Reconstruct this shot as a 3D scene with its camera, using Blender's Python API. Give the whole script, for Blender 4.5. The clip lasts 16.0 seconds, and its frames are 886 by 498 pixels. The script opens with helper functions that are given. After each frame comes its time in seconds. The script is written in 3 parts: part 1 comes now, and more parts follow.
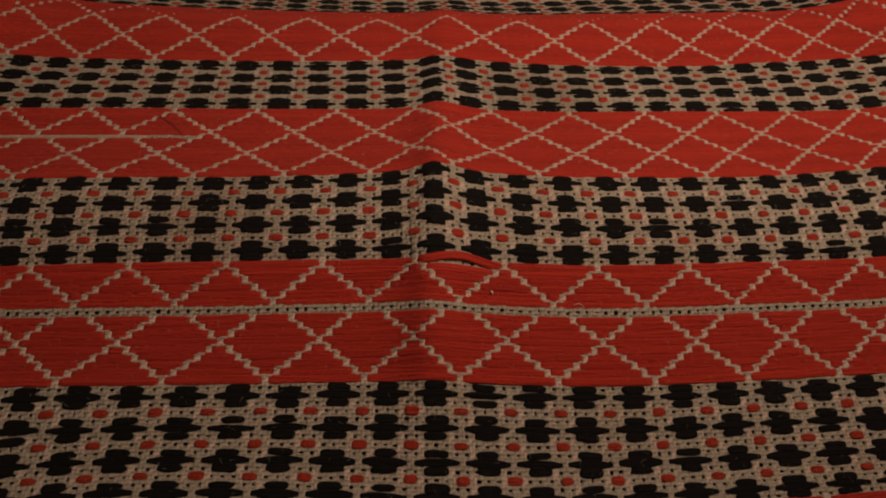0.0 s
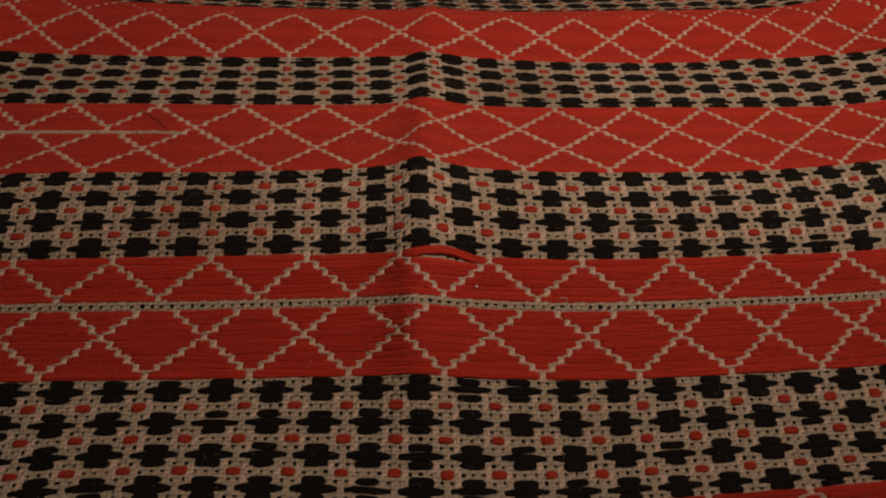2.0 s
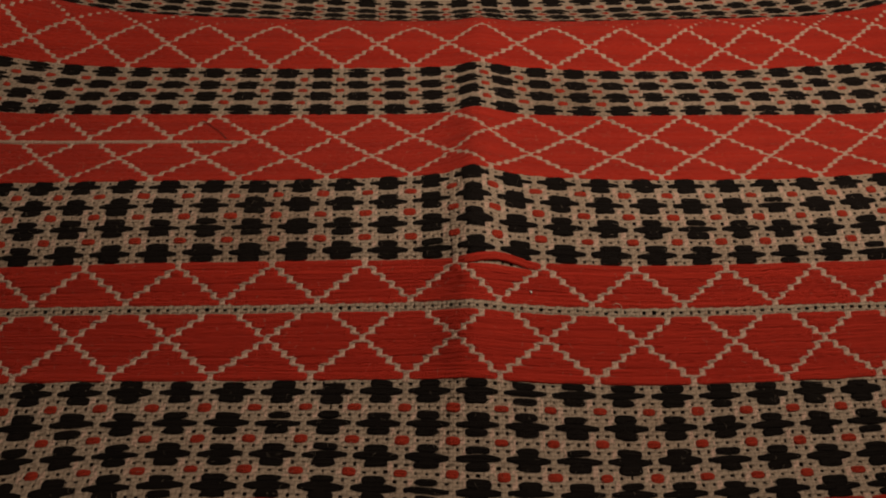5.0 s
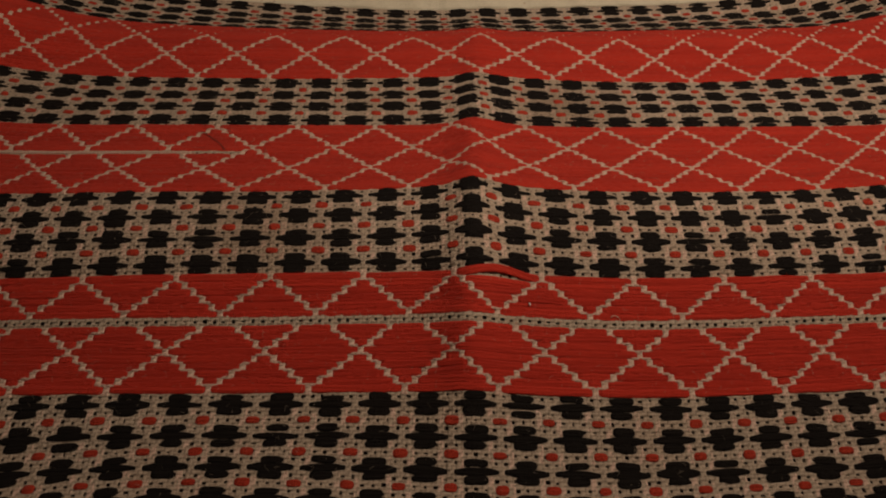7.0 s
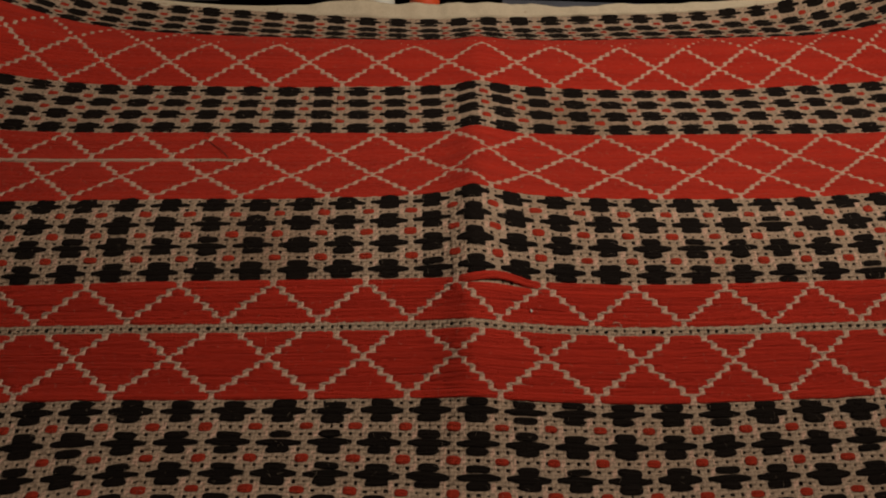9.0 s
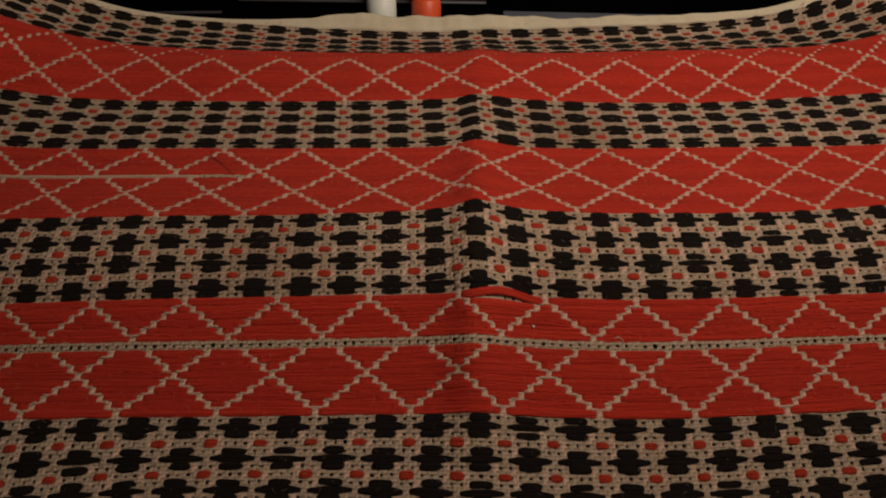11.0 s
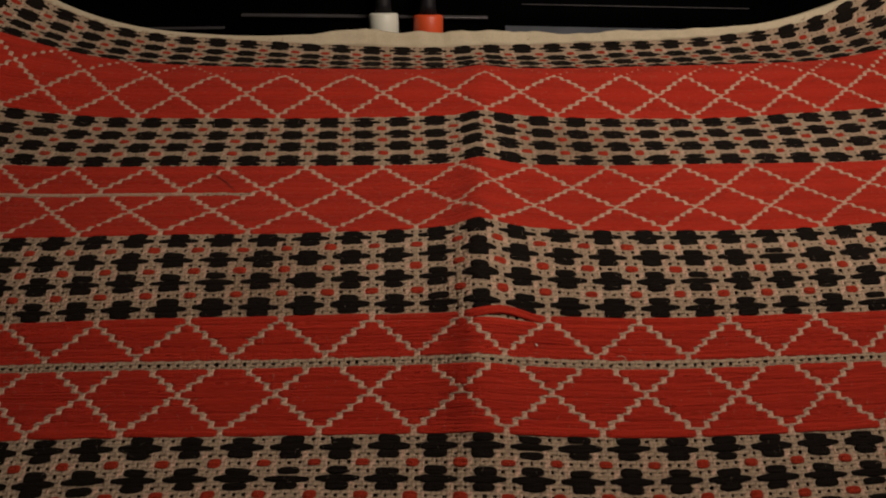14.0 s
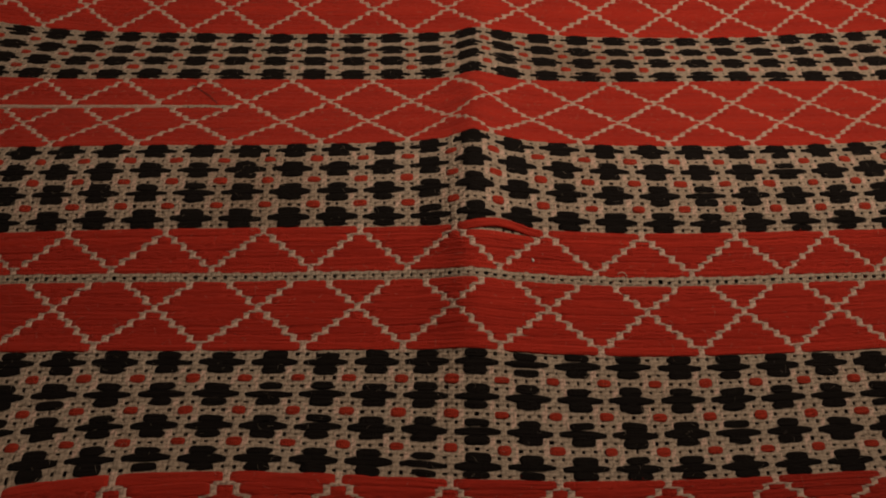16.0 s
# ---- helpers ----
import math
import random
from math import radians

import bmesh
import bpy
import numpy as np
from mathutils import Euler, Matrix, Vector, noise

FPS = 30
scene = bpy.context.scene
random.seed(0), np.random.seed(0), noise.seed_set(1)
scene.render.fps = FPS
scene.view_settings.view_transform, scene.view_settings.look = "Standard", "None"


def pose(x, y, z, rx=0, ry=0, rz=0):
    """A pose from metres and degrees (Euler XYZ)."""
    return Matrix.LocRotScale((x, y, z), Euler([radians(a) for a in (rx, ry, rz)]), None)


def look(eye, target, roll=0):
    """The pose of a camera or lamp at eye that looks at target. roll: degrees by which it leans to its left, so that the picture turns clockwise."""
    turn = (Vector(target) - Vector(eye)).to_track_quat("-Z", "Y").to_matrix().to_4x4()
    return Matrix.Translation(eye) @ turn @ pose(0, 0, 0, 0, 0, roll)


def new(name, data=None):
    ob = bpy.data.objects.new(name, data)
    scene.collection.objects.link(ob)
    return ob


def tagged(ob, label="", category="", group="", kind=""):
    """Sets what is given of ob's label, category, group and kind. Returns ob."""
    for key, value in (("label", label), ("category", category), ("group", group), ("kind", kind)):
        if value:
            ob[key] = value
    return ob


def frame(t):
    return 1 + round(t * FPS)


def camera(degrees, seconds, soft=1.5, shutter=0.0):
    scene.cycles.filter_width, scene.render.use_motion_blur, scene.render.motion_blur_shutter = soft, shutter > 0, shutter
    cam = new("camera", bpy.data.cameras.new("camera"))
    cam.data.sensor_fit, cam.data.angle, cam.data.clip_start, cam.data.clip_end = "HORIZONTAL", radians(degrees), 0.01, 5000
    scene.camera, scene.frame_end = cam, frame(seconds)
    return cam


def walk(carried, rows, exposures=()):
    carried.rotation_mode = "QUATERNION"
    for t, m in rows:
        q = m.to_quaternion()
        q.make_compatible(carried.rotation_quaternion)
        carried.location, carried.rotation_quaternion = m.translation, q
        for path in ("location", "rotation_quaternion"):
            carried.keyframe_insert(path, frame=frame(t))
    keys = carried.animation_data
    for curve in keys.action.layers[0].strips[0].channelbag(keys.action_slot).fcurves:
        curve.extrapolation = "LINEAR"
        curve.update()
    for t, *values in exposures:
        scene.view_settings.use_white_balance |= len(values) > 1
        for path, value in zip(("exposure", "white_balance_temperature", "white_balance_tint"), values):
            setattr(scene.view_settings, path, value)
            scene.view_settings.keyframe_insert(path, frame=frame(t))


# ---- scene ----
TABLE = 0.75        # height of the table top
EYE = TABLE + 0.187
cam = camera(60.2, 16.0, soft=2.0)
ROWS = [
    (0.0, 0.00099, -0.00039, -0.00024, 0.013, -1.247, -1.646),
    (0.5, 0.00173, -0.00033, 0.00116, 0.106, -1.102, -1.832),
    (1.0, 0.00247, 0.00040, 0.00165, 0.106, -1.068, -1.951),
    (1.5, 0.00202, -0.00036, 0.00035, 0.104, -1.232, -1.900),
    (2.0, 0.00323, -0.00184, -0.00141, 0.132, -1.539, -2.072),
    (2.5, -0.00047, -0.00130, -0.00261, 0.019, -1.546, -1.907),
    (3.0, -0.00191, -0.00089, -0.00056, 0.162, -1.268, -1.786),
    (3.5, -0.00073, -0.00100, -0.00018, 0.327, -0.977, -1.704),
    (4.0, -0.00072, -0.00133, 0.00037, 0.548, -0.850, -1.608),
    (4.5, -0.00115, -0.00412, 0.00216, 0.695, -0.876, -1.254),
    (5.0, -0.00327, -0.00507, 0.00074, 0.781, 0.022, -0.309),
    (7.5, -0.00381, -0.00353, 0.00245, 1.309, -0.254, -0.450),
    (8.0, -0.00279, -0.00410, 0.00157, 1.544, -0.027, -0.544),
    (8.5, -0.00384, -0.00432, 0.00186, 1.634, -0.087, -0.430),
    (9.0, -0.00420, -0.00464, 0.00276, 1.713, -0.173, -0.417),
    (11.5, -0.00392, -0.00313, 0.00670, 2.050, 0.253, -0.488),
    (12.0, -0.00343, -0.00336, 0.00651, 2.203, 0.284, -0.526),
    (12.5, -0.00346, -0.00336, 0.00606, 2.233, 0.006, -0.521),
    (13.0, -0.00391, -0.00318, 0.00692, 2.121, -0.101, -0.357),
    (13.5, -0.00471, -0.00245, 0.00876, 2.555, -0.182, -0.373),
    (14.0, -0.00420, -0.00150, 0.00917, 2.461, 0.395, -0.424),
    (14.5, -0.00248, -0.00172, 0.00629, 1.561, 0.130, -0.424),
    (15.0, -0.00496, -0.00138, 0.00694, 0.328, 0.149, -0.065),
    (15.5, -0.00314, -0.00267, -0.00056, -0.390, 0.139, 0.100),
    (16.0, -0.00353, -0.00337, -0.00875, -0.120, -0.232, -0.334),
]
walk(cam, [(t, pose(x, y, EYE + z, 45 + rx, ry, rz)) for t, x, y, z, rx, ry, rz in ROWS], exposures=[(0.0, -0.09), (4.0, -0.06), (7.5, -0.02), (14.5, -0.03), (16.0, -0.06)])

# ---------------------------------------------------------------- light
world = bpy.data.worlds.new("world")
scene.world = world
world.use_nodes = True
world.node_tree.nodes["Background"].inputs[0].default_value = (1.0, 0.72, 0.5, 1)
world.node_tree.nodes["Background"].inputs[1].default_value = 0.02


def lamp(name, eye, target, size, watts, colour):
    data = bpy.data.lights.new(name, "AREA")
    data.shape, data.size, data.energy, data.color = "DISK", size, watts, colour
    ob = new(name, data)
    ob.matrix_world = look(eye, target)
    return ob


# added unseen source, placed and aimed to fit the brightness across the cloth
lamp("unseen_key_light", (0.160, 0.142, TABLE + 0.348), (-0.22, 0.62, TABLE), 0.18, 1.155, (1.0, 0.79, 0.685))


# ---------------------------------------------------------------- materials
def nodes_of(name):
    mat = bpy.data.materials.new(name)
    mat.use_nodes = True
    nt = mat.node_tree
    return mat, nt, nt.nodes["Principled BSDF"], nt.nodes, nt.links


def mixcol(nt, fac, a, b, kind="MIX"):
    n = nt.nodes.new("ShaderNodeMix")
    n.data_type, n.blend_type = "RGBA", kind
    for sock, val in ((n.inputs[0], fac), (n.inputs[6], a), (n.inputs[7], b)):
        if hasattr(val, "is_linked"):
            nt.links.new(val, sock)
        else:
            sock.default_value = val
    return n.outputs[2]


def noise_tex(nt, vec, scale, detail=3.0, rough=0.6):
    n = nt.nodes.new("ShaderNodeTexNoise")
    n.inputs["Scale"].default_value = scale
    n.inputs["Detail"].default_value = detail
    n.inputs["Roughness"].default_value = rough
    nt.links.new(vec, n.inputs["Vector"])
    return n.outputs[0]


def ramp(nt, val, lo, hi, a=0.0, b=1.0):
    n = nt.nodes.new("ShaderNodeMapRange")
    n.inputs[1].default_value, n.inputs[2].default_value = lo, hi
    n.inputs[3].default_value, n.inputs[4].default_value = a, b
    nt.links.new(val, n.inputs[0])
    return n.outputs[0]


def scaled(nt, vec, sx, sy, sz=1.0):
    n = nt.nodes.new("ShaderNodeMapping")
    n.inputs["Scale"].default_value = (sx, sy, sz)
    nt.links.new(vec, n.inputs["Vector"])
    return n.outputs[0]


def math_node(nt, op, a, b=0.0):
    n = nt.nodes.new("ShaderNodeMath")
    n.operation = op
    for sock, val in zip(n.inputs, (a, b)):
        if hasattr(val, "is_linked"):
            nt.links.new(val, sock)
        else:
            sock.default_value = val
    return n.outputs[0]


def bump(nt, bsdf, height, strength, dist):
    n = nt.nodes.new("ShaderNodeBump")
    n.inputs["Strength"].default_value, n.inputs["Distance"].default_value = strength, dist
    nt.links.new(height, n.inputs["Height"])
    nt.links.new(n.outputs[0], bsdf.inputs["Normal"])


def yarn_material(name, dark, light, sheen, rough=0.85, strands=3.0):
    """Stranded embroidery yarn. UV: threads along, rows across."""
    mat, nt, bsdf, nodes, links = nodes_of(name)
    uv = nodes.new("ShaderNodeTexCoord").outputs["UV"]
    geo = nodes.new("ShaderNodeNewGeometry")
    xyz = nodes.new("ShaderNodeTexCoord").outputs["Object"]
    fibre = noise_tex(nt, scaled(nt, uv, 0.7, 9.0), 2.2, 4.0, 0.65)
    strand = noise_tex(nt, scaled(nt, uv, 0.12, strands), 1.0, 2.0, 0.5)
    patch = noise_tex(nt, xyz, 38.0, 3.0, 0.6)
    isl = geo.outputs["Random Per Island"]
    f = math_node(nt, "ADD", math_node(nt, "MULTIPLY", fibre, 0.45), math_node(nt, "MULTIPLY", strand, 0.35))
    f = math_node(nt, "ADD", f, math_node(nt, "MULTIPLY", isl, 0.22))
    f = math_node(nt, "ADD", f, math_node(nt, "MULTIPLY", patch, 0.3))
    col = mixcol(nt, ramp(nt, f, 0.25, 1.05), dark, light)
    links.new(col, bsdf.inputs["Base Color"])
    bsdf.inputs["Roughness"].default_value = rough
    bsdf.inputs["Specular IOR Level"].default_value = 0.12
    bsdf.inputs["Sheen Weight"].default_value = sheen
    bsdf.inputs["Sheen Roughness"].default_value = 0.45
    bsdf.inputs["Sheen Tint"].default_value = (1.0, 0.36, 0.26, 1)
    h = math_node(nt, "ADD", math_node(nt, "MULTIPLY", fibre, 0.5), strand)
    bump(nt, bsdf, h, 1.0, 0.0008)
    return mat


BROWN_PATCHES = (((-0.054, 0.152, 0.796), 0.026, 0.45), ((0.041, 0.215, 0.794), 0.024, 0.5))


def linen_material(name, dark, light, stain, relief=0.85, even=1.0):
    mat, nt, bsdf, nodes, links = nodes_of(name)
    uv = nodes.new("ShaderNodeTexCoord").outputs["UV"]
    xyz = nodes.new("ShaderNodeTexCoord").outputs["Object"]
    fib_u = noise_tex(nt, scaled(nt, uv, 0.8, 7.0), 1.6, 4.0, 0.7)
    fib_v = noise_tex(nt, scaled(nt, uv, 6.0, 0.7), 1.6, 4.0, 0.7)
    fuzz = noise_tex(nt, xyz, 900.0, 3.0, 0.7)
    patch = noise_tex(nt, xyz, 22.0, 4.0, 0.6)
    f = math_node(nt, "ADD", math_node(nt, "MULTIPLY", fib_u, 0.4), math_node(nt, "MULTIPLY", fib_v, 0.4))
    f = math_node(nt, "ADD", f, math_node(nt, "MULTIPLY", fuzz, 0.25))
    col = mixcol(nt, ramp(nt, f, 0.35, 0.75), dark, light)
    col = mixcol(nt, ramp(nt, patch, 0.48, 0.8, 0.0, 0.6), col, stain)
    # an old brown stain on the left, a browner patch on the right; soft, uneven rims
    for spot, reach, depth in BROWN_PATCHES:
        far = nodes.new("ShaderNodeVectorMath")
        far.operation = "DISTANCE"
        links.new(xyz, far.inputs[0])
        far.inputs[1].default_value = spot
        rim = math_node(nt, "ADD", far.outputs["Value"], math_node(nt, "MULTIPLY", patch, 0.02))
        col = mixcol(nt, ramp(nt, rim, reach + 0.014, 0.35 * reach, 0.0, depth), col, (0.17, 0.095, 0.045, 1))
    bsdf.inputs["Roughness"].default_value = 0.92
    bsdf.inputs["Specular IOR Level"].default_value = 0.15
    sep = nodes.new("ShaderNodeSeparateXYZ")
    links.new(uv, sep.inputs[0])
    tx = math_node(nt, "ABSOLUTE", math_node(nt, "SINE", math_node(nt, "MULTIPLY", sep.outputs[0], math.pi)))
    ty = math_node(nt, "ABSOLUTE", math_node(nt, "SINE", math_node(nt, "MULTIPLY", sep.outputs[1], 2 * math.pi)))
    chk = nodes.new("ShaderNodeTexChecker")
    chk.inputs["Scale"].default_value = 1.0
    links.new(scaled(nt, uv, 1.0, 2.0, 0.0), chk.inputs["Vector"])
    over = chk.outputs[1]
    inv = math_node(nt, "SUBTRACT", 1.0, over)
    thread = math_node(nt, "ADD", math_node(nt, "MULTIPLY", tx, over), math_node(nt, "MULTIPLY", ty, inv))
    h = math_node(nt, "ADD", math_node(nt, "MULTIPLY", f, 0.9), math_node(nt, "MULTIPLY", thread, 0.7 * even))
    # groove shade between the threads, mixed into the base colour
    col = mixcol(nt, ramp(nt, thread, 0.0, 0.5, 0.3 * even, 0.0), col, dark)
    links.new(col, bsdf.inputs["Base Color"])
    bump(nt, bsdf, h, relief, 0.00042)
    return mat


def plain_material(name, dark, light, rough, scale, metal=0.0, relief=0.2, dist=0.0004, gloss=0.5):
    mat, nt, bsdf, nodes, links = nodes_of(name)
    xyz = nodes.new("ShaderNodeTexCoord").outputs["Object"]
    n1 = noise_tex(nt, xyz, scale, 5.0, 0.6)
    n2 = noise_tex(nt, xyz, scale * 14, 3.0, 0.6)
    f = math_node(nt, "ADD", math_node(nt, "MULTIPLY", n1, 0.6), math_node(nt, "MULTIPLY", n2, 0.4))
    links.new(mixcol(nt, ramp(nt, f, 0.35, 0.65), dark, light), bsdf.inputs["Base Color"])
    links.new(ramp(nt, f, 0.3, 0.7, rough * 0.85, min(1, rough * 1.15)), bsdf.inputs["Roughness"])
    bsdf.inputs["Metallic"].default_value = metal
    bsdf.inputs["Specular IOR Level"].default_value = gloss
    bump(nt, bsdf, n2, relief, dist)
    return mat


linen = linen_material("linen", (0.23, 0.178, 0.116, 1), (0.64, 0.508, 0.347, 1), (0.35, 0.245, 0.15, 1))
pink_linen = linen_material("pink_linen", (0.46, 0.315, 0.218, 1), (0.80, 0.575, 0.41, 1), (0.46, 0.29, 0.19, 1))
cream_linen = linen_material("cream_linen", (0.46, 0.42, 0.28, 1), (0.70, 0.65, 0.46, 1), (0.50, 0.43, 0.28, 1), 0.5, 0.35)
red_yarn = yarn_material("red_yarn", (0.34, 0.0207, 0.0107, 1), (0.665, 0.0472, 0.0218, 1), 0.11)
black_yarn = yarn_material("black_yarn", (0.003, 0.0024, 0.0018, 1), (0.020, 0.0155, 0.011, 1), 0.0)
knot_yarn = yarn_material("knot_yarn", (0.30, 0.024, 0.011, 1), (0.56, 0.060, 0.026, 1), 0.05)
dark_cotton = plain_material("dark_cotton", (0.035, 0.022, 0.014, 1), (0.06, 0.04, 0.026, 1), 0.95, 60)
lacquer = plain_material("lacquer", (0.004, 0.004, 0.004, 1), (0.008, 0.008, 0.008, 1), 0.6, 20, relief=0.05, gloss=0.2)
board = plain_material("board", (0.10, 0.06, 0.035, 1), (0.18, 0.11, 0.06, 1), 0.6, 4)
plaster = plain_material("plaster", (0.50, 0.46, 0.40, 1), (0.60, 0.56, 0.50, 1), 0.9, 3)
black_plastic = plain_material("black_plastic", (0.001, 0.001, 0.001, 1), (0.002, 0.002, 0.002, 1), 0.5, 40, relief=0.1, gloss=0.06)
white_plastic = plain_material("white_plastic", (0.72, 0.77, 0.64, 1), (0.79, 0.84, 0.71, 1), 0.45, 90, relief=0.1)
orange_plastic = plain_material("orange_plastic", (0.66, 0.085, 0.025, 1), (0.80, 0.12, 0.035, 1), 0.42, 90, relief=0.1)
boot_rubber = plain_material("boot_rubber", (0.006, 0.006, 0.007, 1), (0.014, 0.014, 0.016, 1), 0.6, 90, gloss=0.3)
grey_card = plain_material("grey_card", (0.085, 0.10, 0.115, 1), (0.12, 0.14, 0.16, 1), 0.6, 50)
# dim and brighter grey for the highlights along the audio unit's edges
edge_highlight_dim = plain_material("edge_highlight_dim", (0.035, 0.036, 0.037, 1), (0.06, 0.06, 0.062, 1), 0.5, 120)
edge_highlight_bright = plain_material("edge_highlight_bright", (0.07, 0.07, 0.07, 1), (0.12, 0.12, 0.12, 1), 0.4, 120, metal=0.3)

# ---------------------------------------------------------------- the lie of the cloth
# U counts diamonds across (25.4 mm each), J counts rows of weave towards the viewer.
DIAMOND = 0.0254
PITCH, BANDS = 2.10641, -0.00681
ORIGIN = (0.13323, -0.14995)
SLOPE = [0.1160, 0.4396, -0.1489, 0.2842, -0.2632, 0.1128, 0.2092, 0.0162, -0.0406, 0.2448, -0.2503, 0.2625, -0.0348]
DIP = [-1.2427, -13.3863, 7.8785]
BEND = [0.7070, -20.1596, 1.0984]
DRIFT = [-1.9577, -2.1604, -1.6073, -0.7834, -0.0727, -0.6044, -0.7889, 0.1934, 0.6982, 1.3212, -0.9425, 0.0480, -1.0349, -0.8079, -0.2510, -0.4704, 0.0362, -0.1088, -0.4560, 0.3140, 0.1888, 0.5483, -0.3461, 0.0003]
RIDGE = [0.2942, -0.2174, 3.8131, 62.7123, 4.0420, 0.8262, 0.3399, 0.4442, 0.4880, 1.4916]
LIFT = [9.4269, 5.3567, -4.3831, -2.7049, -4.1839, 0.6104, 6.4988, -3.3543, 0.6738, 2.8070, 1.4449, 0.3020, 13.7274, -7.3909]
SHIFT = [-1.1294, 0.4581, 0.2572, 0.7068, -0.4324, 0.0857, -2.6205, -1.1566, -0.0388, 0.5957, -0.0857, 0.4330, -0.6822, -0.4049, 0.6983, 0.4646, -0.2195, -0.0851, -1.9137, 1.2233, -0.6246, -0.5335, 0.4134, 0.2105, 0.1478, -0.4244, -0.1600, 0.1147, -0.0369, -0.2672, 0.9521]
EASE_U = [0.030, 0.003, 0.011, -0.029, 0.145, 0.012, 0.115, 0.035, -0.035, -0.000, -0.005, 0.002, -0.081, 0.039, -0.058, 0.010, 0.027, 0.029, -0.008, 0.067, 0.044, -0.000, 0.069, -0.025, -0.047, -0.026, -0.057, -0.000, -0.055, 0.023, -0.040, -0.001, 0.027, 0.088, 0.004, 0.034, 0.016, 0.022, 0.012, -0.017, -0.041, -0.028, -0.055, -0.013, -0.027, -0.004, 0.005, -0.042, 0.061, 0.023, 0.048, -0.031, -0.088, 0.012, -0.076, 0.066, 0.022, -0.251, -0.134, 0.018, 0.051, 0.027, 0.013, 0.010]
EASE_J = [1.14, -0.36, 0.46, -0.11, 0.77, 0.80, -0.49, 1.02, -0.24, 0.46, 0.13, -0.12, 0.16, -0.17, 0.06, 0.30, 0.35, -0.78, 1.08, -0.01, 1.24, -0.35, 0.81, -0.28, 1.41, 0.12, -0.22, 0.68, 0.04, -0.19, -0.32, 0.52, -0.42, -0.89, 0.35, 0.25, 0.24, 0.37, 0.40, 0.44, -0.04, 1.16, 1.20, -0.60, 0.78, -0.63, -0.10, -0.13, -0.96, -0.31, -2.21, 1.77, -1.20, 1.74, -0.50, 2.02, 0.11, 4.70, 2.84, 1.39, 0.41, 0.30, 0.32, 0.33]
STEPS = np.linspace(-44, 100, 577)


def soft_step(x):
    return 1 / (1 + np.exp(-np.clip(x, -60, 60)))


def profile():
    s = (np.clip(STEPS, -36, 78) - 22) / 57
    th = np.polynomial.chebyshev.chebval(s, SLOPE) * np.exp(-np.maximum(STEPS - 78, 0) / 12)
    th = th + DIP[0] * np.exp(-((STEPS - DIP[1]) / DIP[2]) ** 2)
    th = th + BEND[0] * soft_step((BEND[1] - STEPS) / BEND[2])
    pit = 1e-3 * PITCH * np.where(np.mod(STEPS + 0.5, 31) < 15, 1 - BANDS, 1 + BANDS)
    d = STEPS[1] - STEPS[0]
    dy, dz = -np.cos(th) * pit, -np.sin(th) * pit
    cy = np.concatenate([[0], np.cumsum((dy[1:] + dy[:-1]) / 2 * d)])
    cz = np.concatenate([[0], np.cumsum((dz[1:] + dz[:-1]) / 2 * d)])
    return th, cy - np.interp(51, STEPS, cy), cz - np.interp(51, STEPS, cz)


SLANT, AWAY, RISE = profile()


def eased(U, J):
    """The weave is drawn a little out of square: soft local shifts on a 8 by 8 net."""
    du, dj = np.zeros_like(U), np.zeros_like(J)
    for a, u in enumerate(np.linspace(-6, 8, 8)):
        for b, j in enumerate(np.linspace(-28, 74, 8)):
            g = np.exp(-((U - u) / 1.9) ** 2 - ((J - j) / 13.5) ** 2)
            du, dj = du + EASE_U[a * 8 + b] * g, dj + EASE_J[a * 8 + b] * g
    return U + du, J + dj


def lie(U, J, ridge=1.0):
    """Where the cloth's point (U, J) lies."""
    U, J = eased(np.asarray(U, float), np.asarray(J, float))
    s, r = np.clip((J - 22) / 57, -1.03, 1), np.clip(U / 7.2, -1.1, 1.1)
    T = [np.ones_like(r), r, 2 * r * r - 1, 4 * r**3 - 3 * r, 8 * r**4 - 8 * r * r + 1]
    S = [np.ones_like(s), s, 2 * s * s - 1, 4 * s**3 - 3 * s, 8 * s**4 - 8 * s * s + 1, 16 * s**5 - 20 * s**3 + 5 * s]
    Jw = J + sum(DRIFT[(m - 1) * 6 + n] * T[m] * S[n] for m in range(1, 5) for n in range(6))
    y, z, t = (np.interp(Jw, STEPS, c) for c in (AWAY, RISE, SLANT))
    t = t * (1 - 0.85 * soft_step((-14 - J) / 3))
    g, l = RIDGE, LIFT
    on = soft_step((g[3] - J) / g[4])
    m = U - g[0] - g[1] * s
    hump = g[2] * on * (1 + g[5] * s) / (1 + (m / np.where(m < 0, abs(g[6]), abs(g[7]))) ** 2) ** 1.5
    hump = ridge * hump - g[8] * on * np.exp(-((m - g[9]) / 0.9) ** 2)
    far = soft_step((l[0] - J) / 6)
    up, down = np.clip(U - l[1], 0, 4), np.clip(l[2] - U, 0, 4)
    D = (l[3] * r * r + l[4] * r * r * s + l[5] * r**3 + l[6] * r**3 * s + l[7] * r * s + l[8] * r
         + far * (l[9] * up**2 + l[10] * down**2) + l[11] * r**4 + l[12] * r * r * s * s + l[13] * r * s * s)
    D = (D + hump) * 1e-3
    x = U * DIAMOND + 1e-3 * sum(SHIFT[m_ * 6 + n] * T[m_] * S[n] for m_ in range(5) for n in range(6))
    x = x - 1e-3 * SHIFT[30] * on * np.tanh(m / 0.35)
    return np.stack([x, ORIGIN[0] + y - np.sin(t) * D, EYE + ORIGIN[1] + z + np.cos(t) * D], -1)


